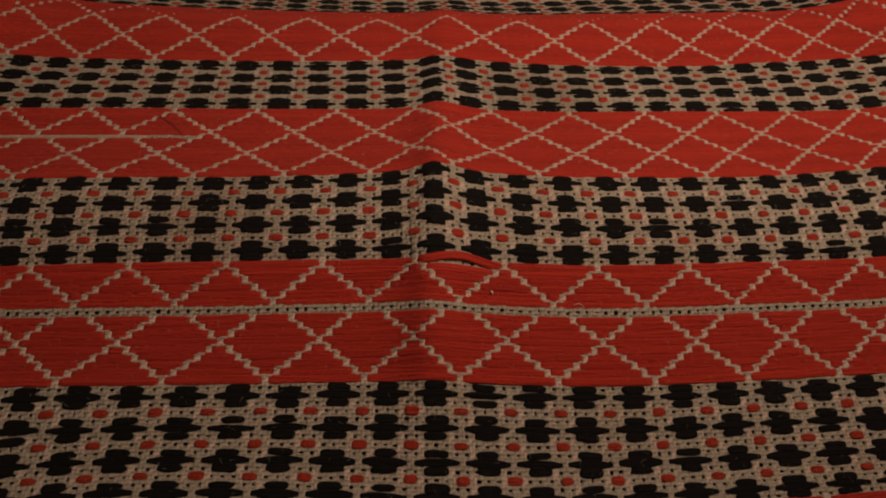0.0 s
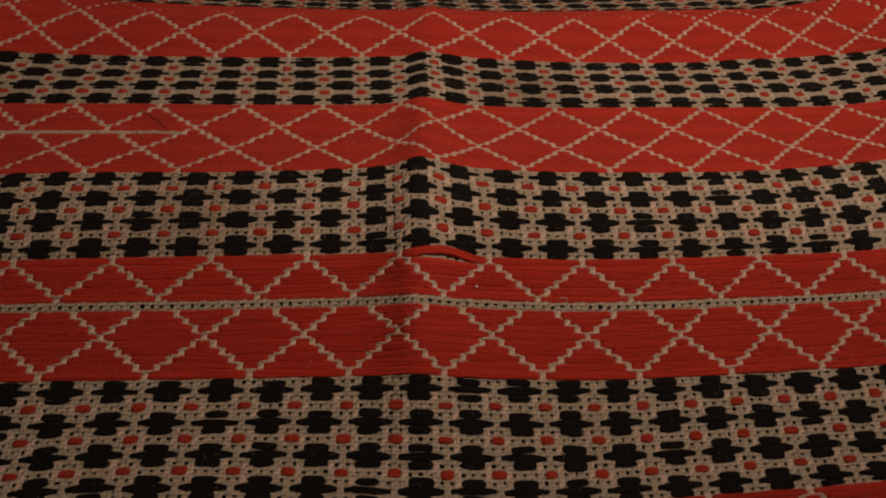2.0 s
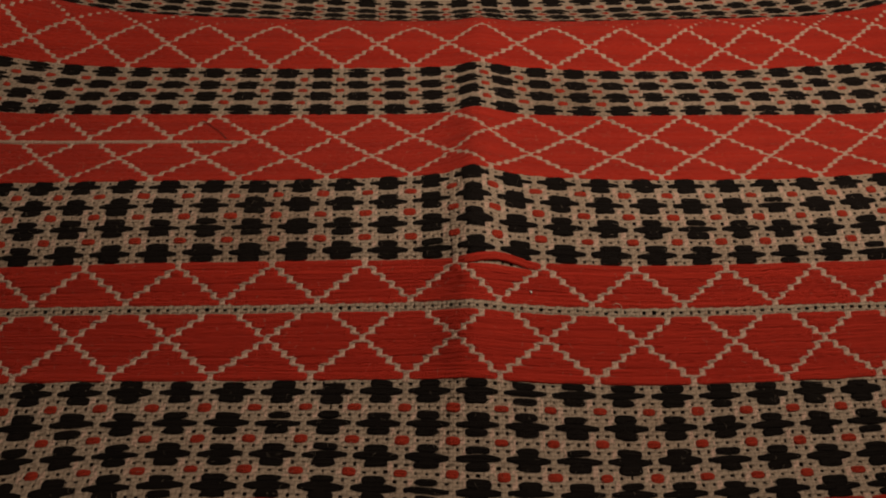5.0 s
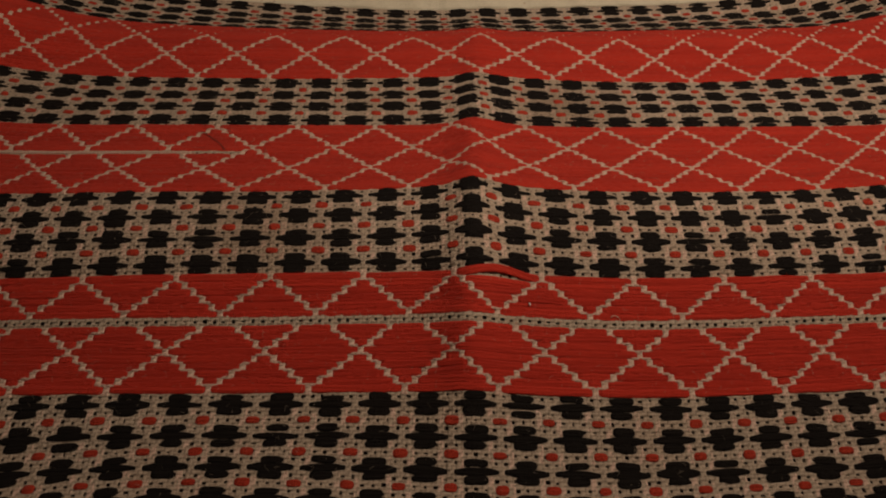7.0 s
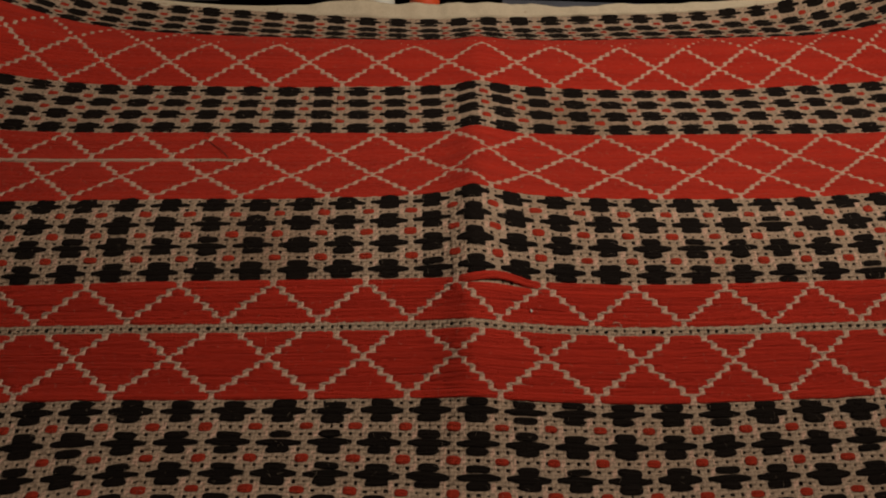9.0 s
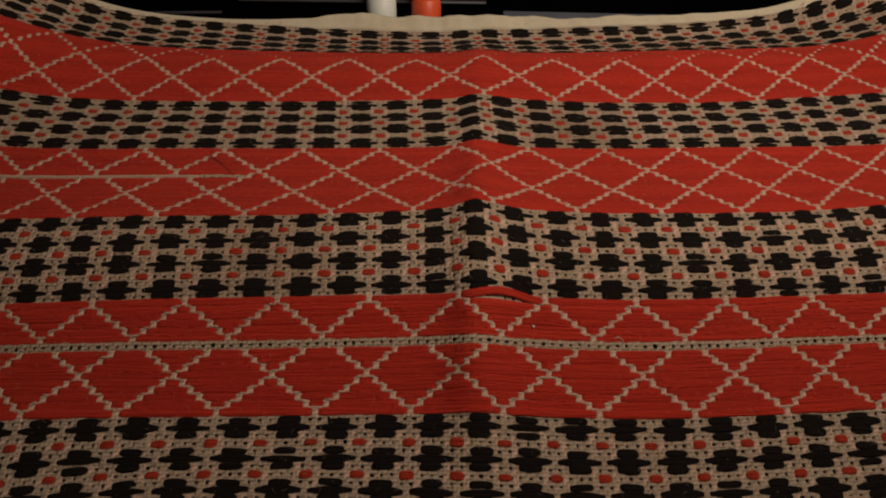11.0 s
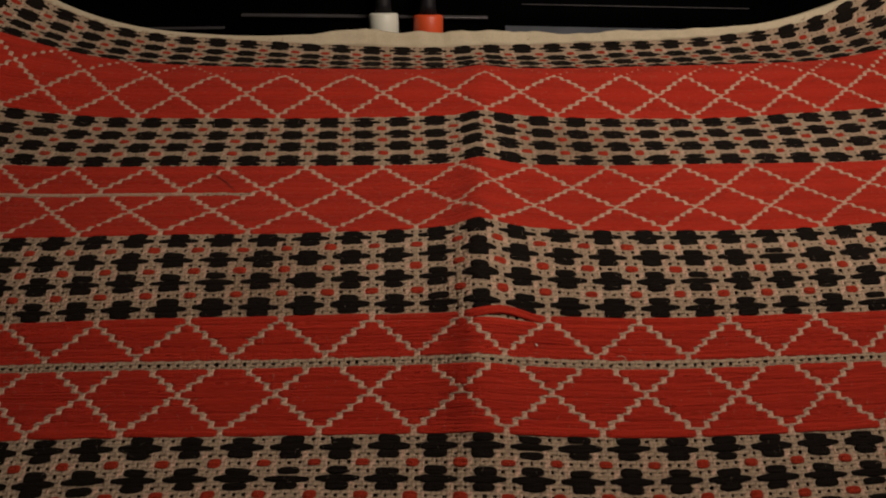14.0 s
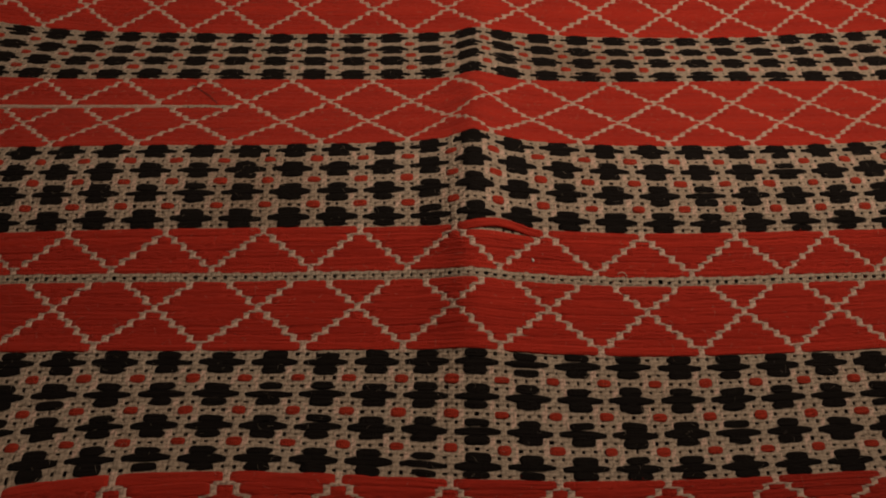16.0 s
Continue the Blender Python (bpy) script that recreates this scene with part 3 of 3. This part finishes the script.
def fuzz(name, count, mat, keep):
    """Short loose fibres that stand off the yarn."""
    u0, j0 = rng.uniform(-6.2, 6.2, count * 4), rng.uniform(-26, 82, count * 4)
    ok = np.array([keep(a, c) for a, c in zip(u0, j0)])
    u0, j0 = u0[ok][:count], j0[ok][:count]
    n = len(u0)
    long, turn, curl = rng.uniform(0.0008, 0.0026, n), rng.uniform(0, 6.28, n), rng.normal(0, 1.6, n)
    high = rng.uniform(0.0001, 0.0006, n)
    m = 6
    f = np.linspace(-0.5, 0.5, m)[None, :]
    a = turn[:, None] + curl[:, None] * f
    du, dj = np.cos(a), np.sin(a)
    cu = u0[:, None] + np.cumsum(du, 1) * long[:, None] / m / DIAMOND
    cj = j0[:, None] + np.cumsum(dj, 1) * long[:, None] / m / 0.0019
    ch = 0.00035 + high[:, None] * (1 - (2 * f) ** 2)
    line = on_cloth(cu.ravel(), cj.ravel(), ch.ravel()).reshape(n, m, 3)
    rad = 0.000028
    ring = np.array([(1, 0, 0), (-0.5, 0.5, 0.7), (-0.5, -0.5, -0.7)]) * rad
    verts = (line[:, :, None, :] + ring[None, None]).reshape(-1, 3)
    i = np.array([(s * 3 + k, s * 3 + (k + 1) % 3, (s + 1) * 3 + (k + 1) % 3, (s + 1) * 3 + k) for s in range(m - 1) for k in range(3)])
    faces = (i[None] + (np.arange(n) * m * 3)[:, None, None]).reshape(-1, 4)
    uvs = np.stack([verts[:, 0] * 800, verts[:, 1] * 500], -1)
    return mesh_from(name, verts, faces, mat, uvs)


def in_red(u, j):
    return (j + 0.5) % 31 > 15


for name, count, mat, keep, label in (("red_fuzz", 2600, red_yarn, in_red, "loose red fibres on the stitches"),
                                      ("black_fuzz", 2600, black_yarn, lambda u, j: not in_red(u, j), "loose black fibres on the dots"),
                                      ("beige_fuzz", 3600, linen, lambda u, j: True, "loose beige fibres on the weave")):
    part_mesh(name, fuzz(name, count, mat, keep), cloth, label)["kind"] = "stuff"


def hem():
    nu = 260
    U = np.linspace(LEFT, RIGHT, nu)
    low, top = 0.25 + hem_low(U) + 0.28 * np.sin(U * 2.3 + 0.4) + 0.2 * np.sin(U * 5.3) + 0.12 * np.sin(U * 11.0 + 1), hem_top(U)
    low = np.maximum(low, -31.3)
    fat = (1 + 0.25 * np.sin(U * 3.3) + 0.15 * np.sin(U * 8.1 + 0.5)) * (0.16 + 0.84 * hem_mid(U))
    us, js, hs = [], [], []
    puck = 0.00025 * np.sin(U * 9.0 + np.sin(U * 3.1)) + 0.0002 * np.sin(U * 21.0 + 2 * np.sin(U * 5.0))
    puck = puck * hem_mid(U)
    for f, h in ((0, 0.00005), (0.05, 0.00045), (0.2, 0.00055), (0.4, 0.0005), (0.6, 0.0006), (0.8, 0.0007), (0.93, 0.0008), (1.0, 0.0006), (1.06, 0.0002), (1.06, -0.0004), (1.0, -0.0008), (0.8, -0.0009)):
        us.append(U)
        js.append(low + (top - low) * f if f <= 1 else top - (f - 1) * 6)
        hs.append(h * fat + (puck + 0.00018 * hem_mid(U)) * min(1, max(0, 4 * f)))
    verts = on_cloth(np.concatenate(us), np.concatenate(js), np.concatenate(hs))
    faces = []
    for s in range(len(us) - 1):
        i = np.arange(nu - 1)
        faces += np.stack([s * nu + i, s * nu + i + 1, (s + 1) * nu + i + 1, (s + 1) * nu + i], 1).tolist()
    uvs = np.stack([np.concatenate(us) * 20, np.concatenate(js)], -1)
    return mesh_from("hem", verts, faces, cream_linen, uvs)


part_mesh("hem", hem(), cloth, "cream folded hem along the far edge")

# ---------------------------------------------------------------- things behind the cloth
BASE = 0.0215   # height of the low socket box
PANEL = 0.345   # front of the tall black panel

unit = tagged(new("audio_unit"), label="black plastic audio unit with thin grey strips as edge highlights", category="audio unit")
part("base", box_bm((-0.30, 0.306, TABLE), (0.30, PANEL, TABLE + BASE), 0.0012), black_plastic, unit)
part("panel", box_bm((-0.36, PANEL, TABLE), (0.36, PANEL + 0.18, TABLE + 0.11), 0.003), black_plastic, unit)


# Added strips: their grey stands in for highlights on the unit's glossy edges.
def highlight_strip(x0, z0, x1, z1, tall, mat):
    d = Vector((x1 - x0, 0, z1 - z0))
    bm = box_bm((0, -2 * tall, -tall / 2), (d.length, 0.0004, tall / 2), tall * 0.25, 2)
    bm.transform(pose((x0), PANEL, TABLE + z0, 0, -math.degrees(math.atan2(d.z, d.x)), 0))
    return part("highlight_strip", bm, mat, unit, "thin grey strip standing in for an edge highlight")


highlight_strip(-0.0992, 0.0322, 0.0188, 0.0297, 0.0010, edge_highlight_bright)
highlight_strip(-0.1536, 0.0256, -0.1084, 0.0257, 0.0008, edge_highlight_dim)
highlight_strip(0.0347, 0.0360, 0.1437, 0.0326, 0.00035, edge_highlight_dim)


def audio_plug(x, y, tall, collar_mat, label):
    """An upright plug: pin, ribbed collar, rubber boot and cable, leaning back a little."""
    plug = tagged(new("audio_plug"), label=label, category="plug", group="audio plugs behind the cloth")
    up = Matrix.Rotation(math.radians(90), 4, "X")
    bm = lathe_bm([(0.0, 0.0050), (0.0004, 0.0064), (0.0012, 0.0069), (tall - 0.0012, 0.0069), (tall - 0.0003, 0.0065), (tall, 0.0052)], 48)
    bm.transform(up)
    part("collar", bm, collar_mat, plug)
    bm = lathe_bm([(tall - 0.0002, 0.0040), (tall + 0.004, 0.0036), (tall + 0.012, 0.0033), (tall + 0.013, 0.0028), (tall + 0.022, 0.0026)], 32)
    bm.transform(up)
    part("boot", bm, boot_rubber, plug, "dark rubber boot")
    part("cable", tube_bm([(0, 0.0022 * i * i * 0.25, tall + 0.021 + 0.008 * i) for i in range(9)], 0.0019), boot_rubber, plug, "thin black cable")
    plug.matrix_world = pose(x, y, TABLE + BASE + 0.0030, -25, 0, 0)
    return plug


audio_plug(-0.0304, 0.327, 0.0146, white_plastic, "white audio plug with a dark rubber boot behind the cloth")
audio_plug(-0.0097, 0.327, 0.0137, orange_plastic, "orange-red audio plug with a dark rubber boot behind the cloth")

bm = box_bm((0, -0.032, -0.0020), (0.105, 0, 0), 0.0003, 2)
card = tagged(new("grey_plate"), label="flat blue-grey plate lying behind the hem", category="plate")
part("sheet", bm, grey_card, card)
card.matrix_world = pose(0.0266, 0.338, TABLE + 0.0286, 0, 1.8, 0)


def lint(name, u, j, length, bend, turn, thick, mat, label):
    """A loose fibre that lies on the cloth."""
    pts = []
    for i in range(13):
        f = i / 12 - 0.5
        a = turn + bend * f
        pts.append((u + length * f * math.cos(a) / DIAMOND, j + length * f * math.sin(a) / 0.002))
    q = on_cloth([p[0] for p in pts], [p[1] for p in pts], [0.0008 + 0.0002 * math.sin(i) for i in range(13)])
    bm = tube_bm([tuple(p) for p in q], thick, 6)
    me = bpy.data.meshes.new(name)
    bm.to_mesh(me)
    bm.free()
    me.materials.append(mat)
    return tagged(new(name, me), label=label, category="fibre")


lint("lint_fibre", 0.85, 49.7, 0.0006, 0.4, 1.2, 0.00022, white_plastic, "tiny white lint fleck lying on the red stitches")
lint("lint_fibre", 1.80, 51.0, 0.0042, 1.9, 0.9, 0.00009, cream_linen, "thin pale curled fibre lying on the red stitches")
lint("loose_thread", -2.98, 18.3, 0.0125, 0.15, 0.75, 0.00011, dark_cotton, "short dark loose thread lying on the red stitches")
